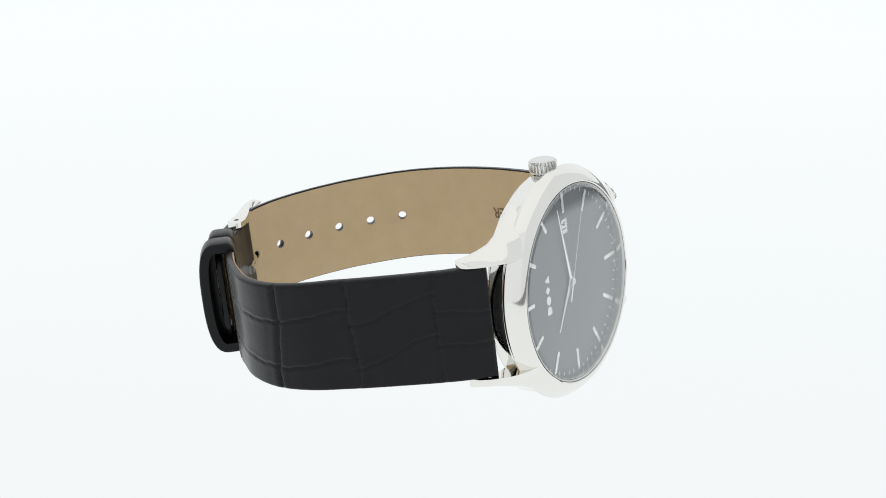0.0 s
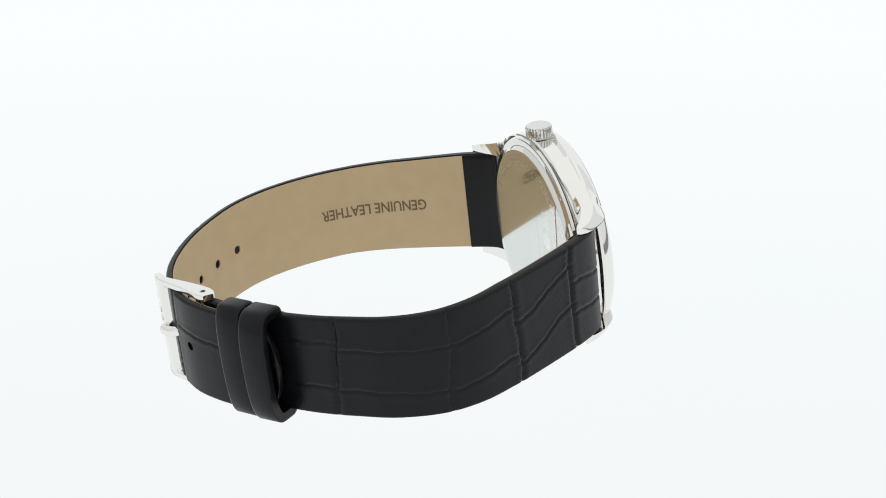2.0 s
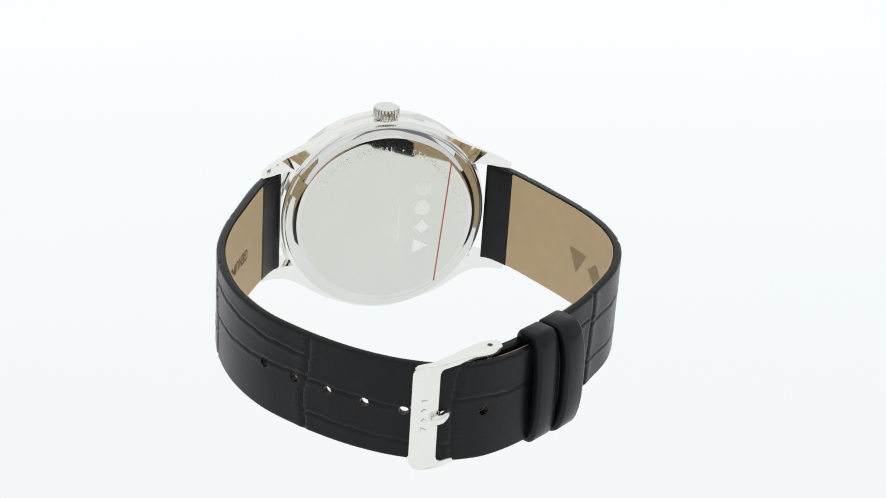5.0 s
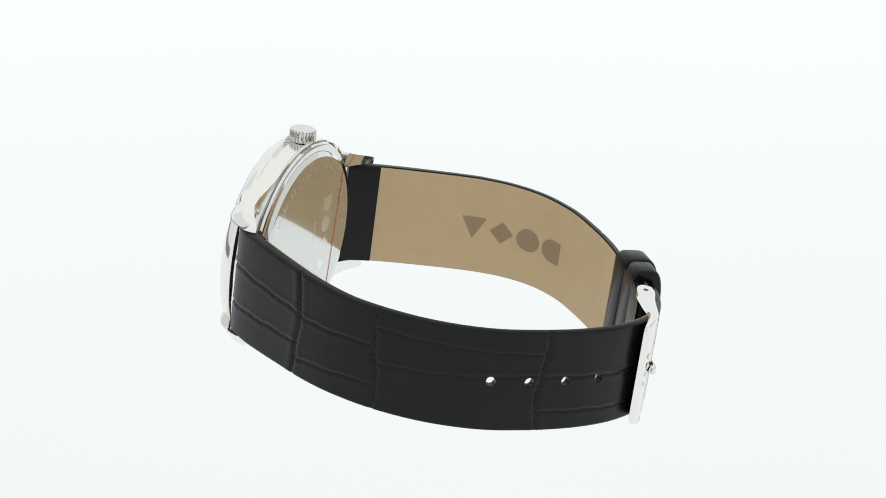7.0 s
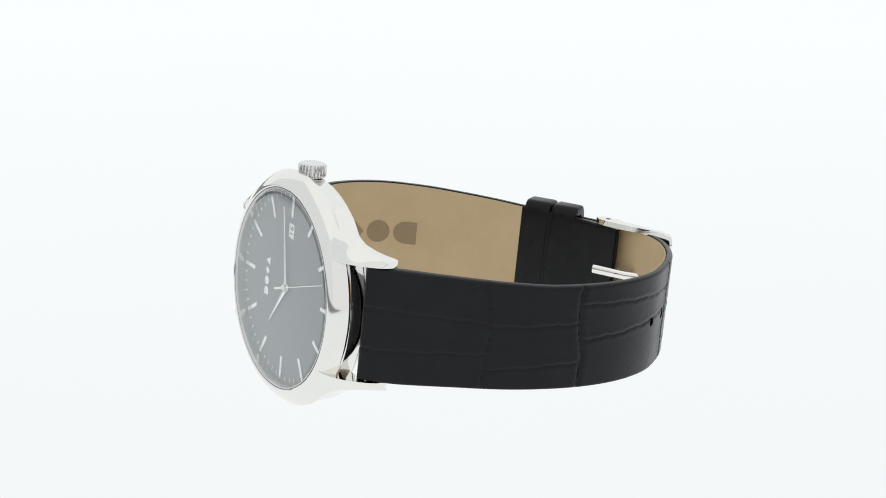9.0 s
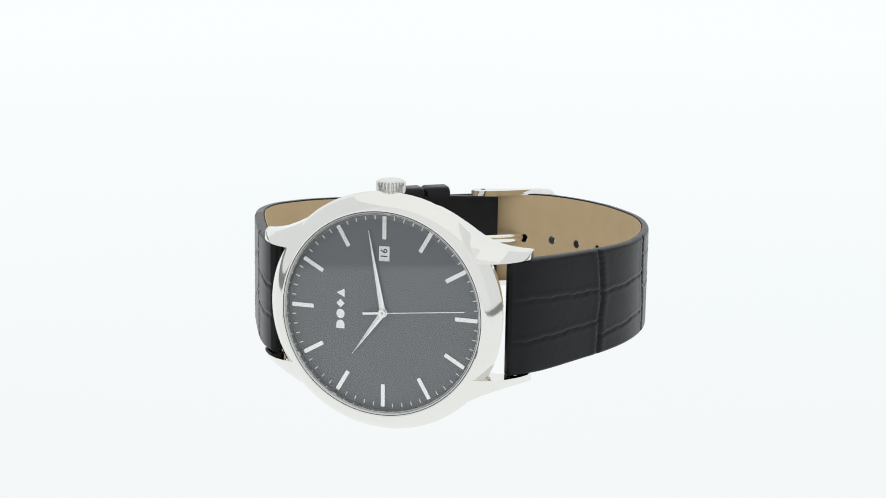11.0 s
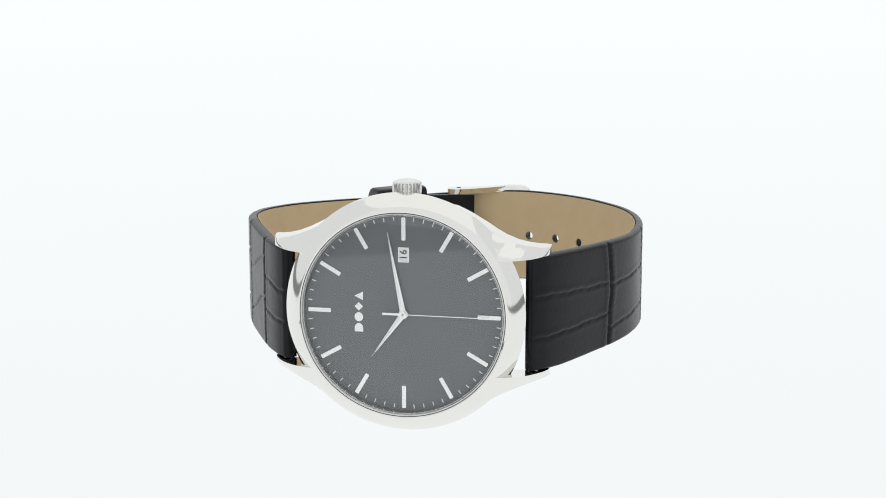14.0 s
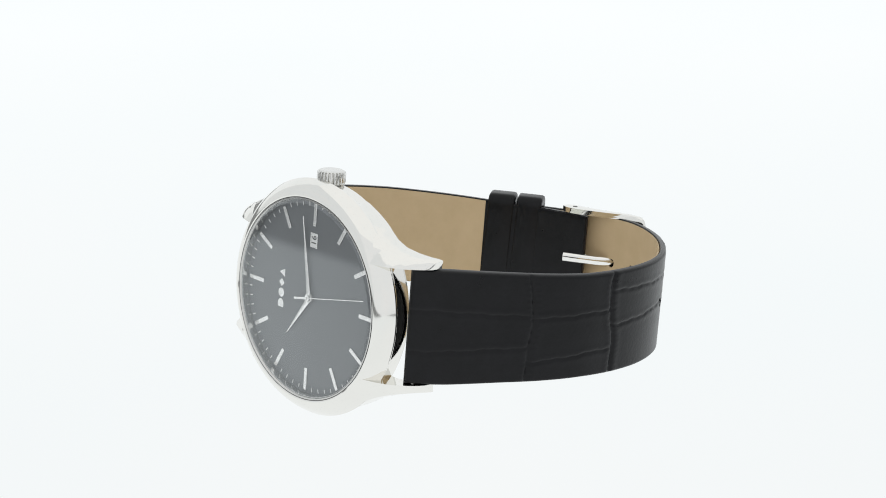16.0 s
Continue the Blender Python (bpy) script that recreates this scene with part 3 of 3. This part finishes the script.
short_runs = [(0, s0, 0.2, 0.3), (0, s0, -0.35, -0.3), (s0, s1, 0.62, 0.18), (s0, s1, -0.10, -0.62), (s1, s2, 0.48, 0.30), (s1, s2, -0.42, -0.58), (s2, s3, 0.30, 0.36), (s2, s3, -0.55, -0.45), (s3, SHORT.len, 0.5, 0.3), (s3, SHORT.len, -0.4, -0.5)]
short_strap = strap("short_strap", SHORT, "black crocodile-embossed leather strap piece with buckle", (), short_cross, short_runs, 5, at_z(SHORT, -8.7), SHORT.near(18.9, -61.0), True)


def stamps():
    v, f = letters("GENUINE LEATHER", 2.25, 1.0, 0.022)
    xs = [p[0] for p in v]
    a, b = at_z(LONG, -16.3), at_z(LONG, -36.6)
    k = (b - a) / (max(xs) - min(xs))
    pts = on_ribbon(LONG, v, (a + b) / 2, 0.1, -0.06, k, -1.0)
    attach("stamp", mesh_of("stamp", pts, f, M_STAMP, False), long_strap, "stamped brown lettering on the lining")
    # maker's mark stamped in the other lining, reading towards the case
    a, b = at_z(SHORT, -24.0), at_z(SHORT, -45.9)
    bm = bmesh.new()
    for outline in mark_shapes(abs(b - a) / 4 * 1.03, abs(b - a) / 4 * 0.86, 4.5):
        bm.faces.new([bm.verts.new((x, y, 0)) for x, y in outline])
    bmesh.ops.triangulate(bm, faces=bm.faces)
    bmesh.ops.subdivide_edges(bm, edges=bm.edges, cuts=3, use_grid_fill=True)
    bmesh.ops.triangulate(bm, faces=bm.faces)
    bm.verts.index_update()
    v, f = [tuple(p.co) for p in bm.verts], [[p.index for p in face.verts] for face in bm.faces]
    bm.free()
    attach("stamp", mesh_of("stamp", on_ribbon(SHORT, v, (a + b) / 2, -0.5, -0.07, -1.0, -1.0), f, M_STAMP_SOFT, False), short_strap, "stamped maker's mark on the lining")


stamps()

for sy in (1, -1):
    bm = bmesh.new()
    bmesh.ops.create_cone(bm, cap_ends=True, segments=24, radius1=0.55, radius2=0.55, depth=20.3, matrix=Matrix.Translation((0, sy * 22.0, -4.7)) @ Matrix.Rotation(math.pi / 2, 4, "Y"))
    attach("spring_bar", bm_mesh("spring_bar", bm, M_SATIN, True, 40), watch, "", WATCH)


def keeper(s, width, tall, label):
    """A leather loop round both layers of the strap: a closed band with thickness."""
    cx, hw, lo_, top_ = -1.75, 10.45, -3.2, tall
    out = []
    for a in np.linspace(0, 2 * math.pi, 72, endpoint=False):
        ca, sa = math.cos(a), math.sin(a)
        # arched outer side, flatter inner side with tight corners
        e = 0.72 if sa > 0 else 0.28
        x = math.copysign(abs(ca) ** e, ca) * hw
        h = math.copysign(abs(sa) ** e, sa)
        out.append((x, 0.2 + h * (top_ - 0.2) if h > 0 else 0.2 + h * (0.2 - lo_)))
    ring_n = []
    for k in range(len(out)):
        (xa, ha), (xb, hb) = out[k - 1], out[(k + 1) % len(out)]
        d = math.hypot(xb - xa, hb - ha)
        ring_n.append(((hb - ha) / d, -(xb - xa) / d))
    out = [(x, h, nx, nh) for (x, h), (nx, nh) in zip(out, ring_n)]
    sect = [(-width / 2, 0.55), (-width / 2 + 0.18, 0.92), (-width / 2 + 0.55, 1.06), (width / 2 - 0.55, 1.06), (width / 2 - 0.18, 0.92), (width / 2, 0.55), (width / 2 - 0.1, -0.7), (-width / 2 + 0.1, -0.7)]
    bm = bmesh.new()
    rings = []
    for x, h, ca, sa in out:
        ring = []
        for u, t in sect:
            rr = t - 0.9
            p = LONG.at(s + u - 0.03 * x, x + rr * ca, h + rr * sa)
            p[0] += cx - LONG.centre(s / LONG.len)
            ring.append(bm.verts.new(p))
        rings.append(ring)
    n = len(sect)
    for k, a in enumerate(rings):
        b = rings[(k + 1) % len(rings)]
        for j in range(n):
            bm.faces.new((a[j], a[(j + 1) % n], b[(j + 1) % n], b[j]))
    return attach("keeper", bm_mesh("keeper", bm, M_LEATHER, True, 60), watch, label, WATCH)


keeper(LONG.near(11.9, -69.0) + 2.0, 5.2, 2.7, "black leather strap loop beside the buckle")
keeper(LONG.near(17.1, -65.2) + 1.0, 5.3, 4.0, "black leather strap loop holding the tail")


def buckle():
    cx, hw = -1.75, 9.9
    root = tagged(new("buckle"), "polished steel pin buckle")
    root.parent = watch
    root.matrix_basis = WATCH
    # frame: two arms from the hinge, round corners and a broad bar across, as one bent band
    def rail(w, y_end, y_bar, r, n=7):
        pts = [(w, y) for y in np.linspace(y_end, y_bar + r, 14)]
        pts += [(w - r + r * math.cos(a), y_bar + r - r * math.sin(a)) for a in np.linspace(0, math.pi / 2, n)[1:]]
        pts += [(x, y_bar) for x in np.linspace(w - r, 0, 6)[1:]]
        return pts + [(-x, y) for x, y in pts[-2::-1]]

    def level(y):
        yy = (-10.4, -8.4, -6.4, -4.4, -1.4, 1.1, 3.1, 4.6, 5.8)
        return np.interp(y, yy, (-75.75, -76.05, -75.85, -74.85, -73.15, -71.85, -71.05, -70.65, -70.45)), np.interp(y, yy, (0.5, 0.62, 0.75, 1.05, 1.4, 1.65, 1.85, 1.75, 1.0))
    bm = bmesh.new()
    rings = []
    for (xo, yo), (xi, yi) in zip(rail(hw, 5.8, -10.3, 1.9), rail(hw - 1.15, 5.8, -5.5, 1.0)):
        ring = []
        for u, v in ((0, -0.6), (0.06, -0.9), (0.16, -1), (0.84, -1), (0.94, -0.9), (1, -0.6), (1, 0.6), (0.94, 0.9), (0.06, 0.9), (0, 0.6)):
            x, y = xo + (xi - xo) * u, yo + (yi - yo) * u
            zc, h = level(y)
            ring.append(bm.verts.new((cx + x, y, zc + h * v)))
        rings.append(ring)
    for a, b in zip(rings, rings[1:]):
        for k in range(10):
            bm.faces.new((a[k], a[(k + 1) % 10], b[(k + 1) % 10], b[k]))
    bm.faces.new(rings[0])
    bm.faces.new(rings[-1])
    attach("frame", bm_mesh("frame", bm, M_STEEL, True, 40), root, "polished steel frame")
    bm = bmesh.new()
    bmesh.ops.create_cone(bm, cap_ends=True, segments=24, radius1=0.55, radius2=0.55, depth=2 * hw + 0.04, matrix=Matrix.Translation((cx, 3.8, -70.95)) @ Matrix.Rotation(math.pi / 2, 4, "Y"))
    attach("hinge_bar", bm_mesh("hinge_bar", bm, M_SATIN, True, 40), root)
    # flat black discs on the arms stand for the shade inside the hinge holes
    for sx in (1, -1):
        bm = bmesh.new()
        bmesh.ops.create_cone(bm, cap_ends=True, segments=20, radius1=0.42, radius2=0.42, depth=0.04, matrix=Matrix.Translation((cx + sx * (hw + 0.025), 3.8, -70.85)) @ Matrix.Rotation(math.pi / 2, 4, "Y"))
        attach("hinge_hole_shade", bm_mesh("hinge_hole_shade", bm, M_SHADOWRING, False), root, "black disc painted in for the shaded hinge hole")
    bm = bmesh.new()
    for outline in mark_shapes(1.7, 1.0, 1.0):
        plate(bm, [(cx + 0.4 - x, y - 8.15) for x, y in outline], -76.69, -76.55)
    attach("logo", bm_mesh("logo", bm, M_STEEL, False), root, "engraved maker's mark")
    # pin: from the hinge under the tail, up through its hole and over the bar
    path = [(4.0, -68.85), (3.5, -69.15), (1.2, -70.55), (-1.6, -72.35), (-3.3, -74.05), (-4.3, -75.85), (-5.3, -76.8), (-6.3, -77.1), (-6.9, -77.0)]
    bm = bmesh.new()
    rings = []
    for k, (y, z) in enumerate(path):
        r = 0.88 if k < len(path) - 1 else 0.55
        y0, z0 = path[max(k - 1, 0)]
        y1, z1 = path[min(k + 1, len(path) - 1)]
        d = Vector((0, y1 - y0, z1 - z0)).normalized()
        up = d.cross(Vector((1, 0, 0)))
        rings.append([bm.verts.new(Vector((cx - 0.1, y, z)) + Vector((1, 0, 0)) * (r * 1.1 * math.cos(a)) + up * (r * 0.75 * math.sin(a))) for a in np.linspace(0, 2 * math.pi, 12, endpoint=False)])
    for a, b in zip(rings, rings[1:]):
        for k in range(12):
            bm.faces.new((a[k], a[(k + 1) % 12], b[(k + 1) % 12], b[k]))
    bm.faces.new(rings[0])
    bm.faces.new(rings[-1])
    attach("pin", bm_mesh("pin", bm, M_STEEL, True, 50), root, "polished steel pin")


buckle()


# ---- motion: the turntable carries the watch round, slows, and runs back; the second hand ticks ----
def motions():
    turn = [(0, -300.73), (0.5, -287.6), (1, -274.0), (1.5, -260.6), (2, -247.1), (2.5, -233.5), (3, -219.7), (3.5, -205.9), (4, -192.05), (4.5, -178.4), (5, -165.0), (5.5, -151.8),
            (6, -138.6), (6.5, -125.2), (7, -111.8), (7.5, -98.4), (8, -84.95), (8.5, -71.4), (9, -58.0), (9.5, -45.1), (10, -33.9), (10.5, -24.6), (11, -16.4), (11.5, -9.6), (12, -4.0), (12.5, 0.0), (12.7, 1.1), (12.75, 1.2)]
    rows = turn + [(25.5 - t, a) for t, a in turn[::-1] if t >= 9.5 and t < 12.75]
    walk(watch, [(t, pose(0, 0, 0, 0, 0, a)) for t, a in rows])
    ticks = [(0.0, 19)] + [r for k in range(8, 12) for r in ((k + 0.4, 18 + k), (k + 0.5, 19 + k))] + [(12.4, 30), (12.5, 31), (12.75, 31), (13.0, 31), (13.1, 30)]
    ticks += [r for k in range(11, 8, -1) for r in ((25.5 - k - 0.5, 19 + k), (25.5 - k - 0.4, 18 + k))]
    walk(second_hand, [(t, clock_turn(m)) for t, m in ticks])


motions()
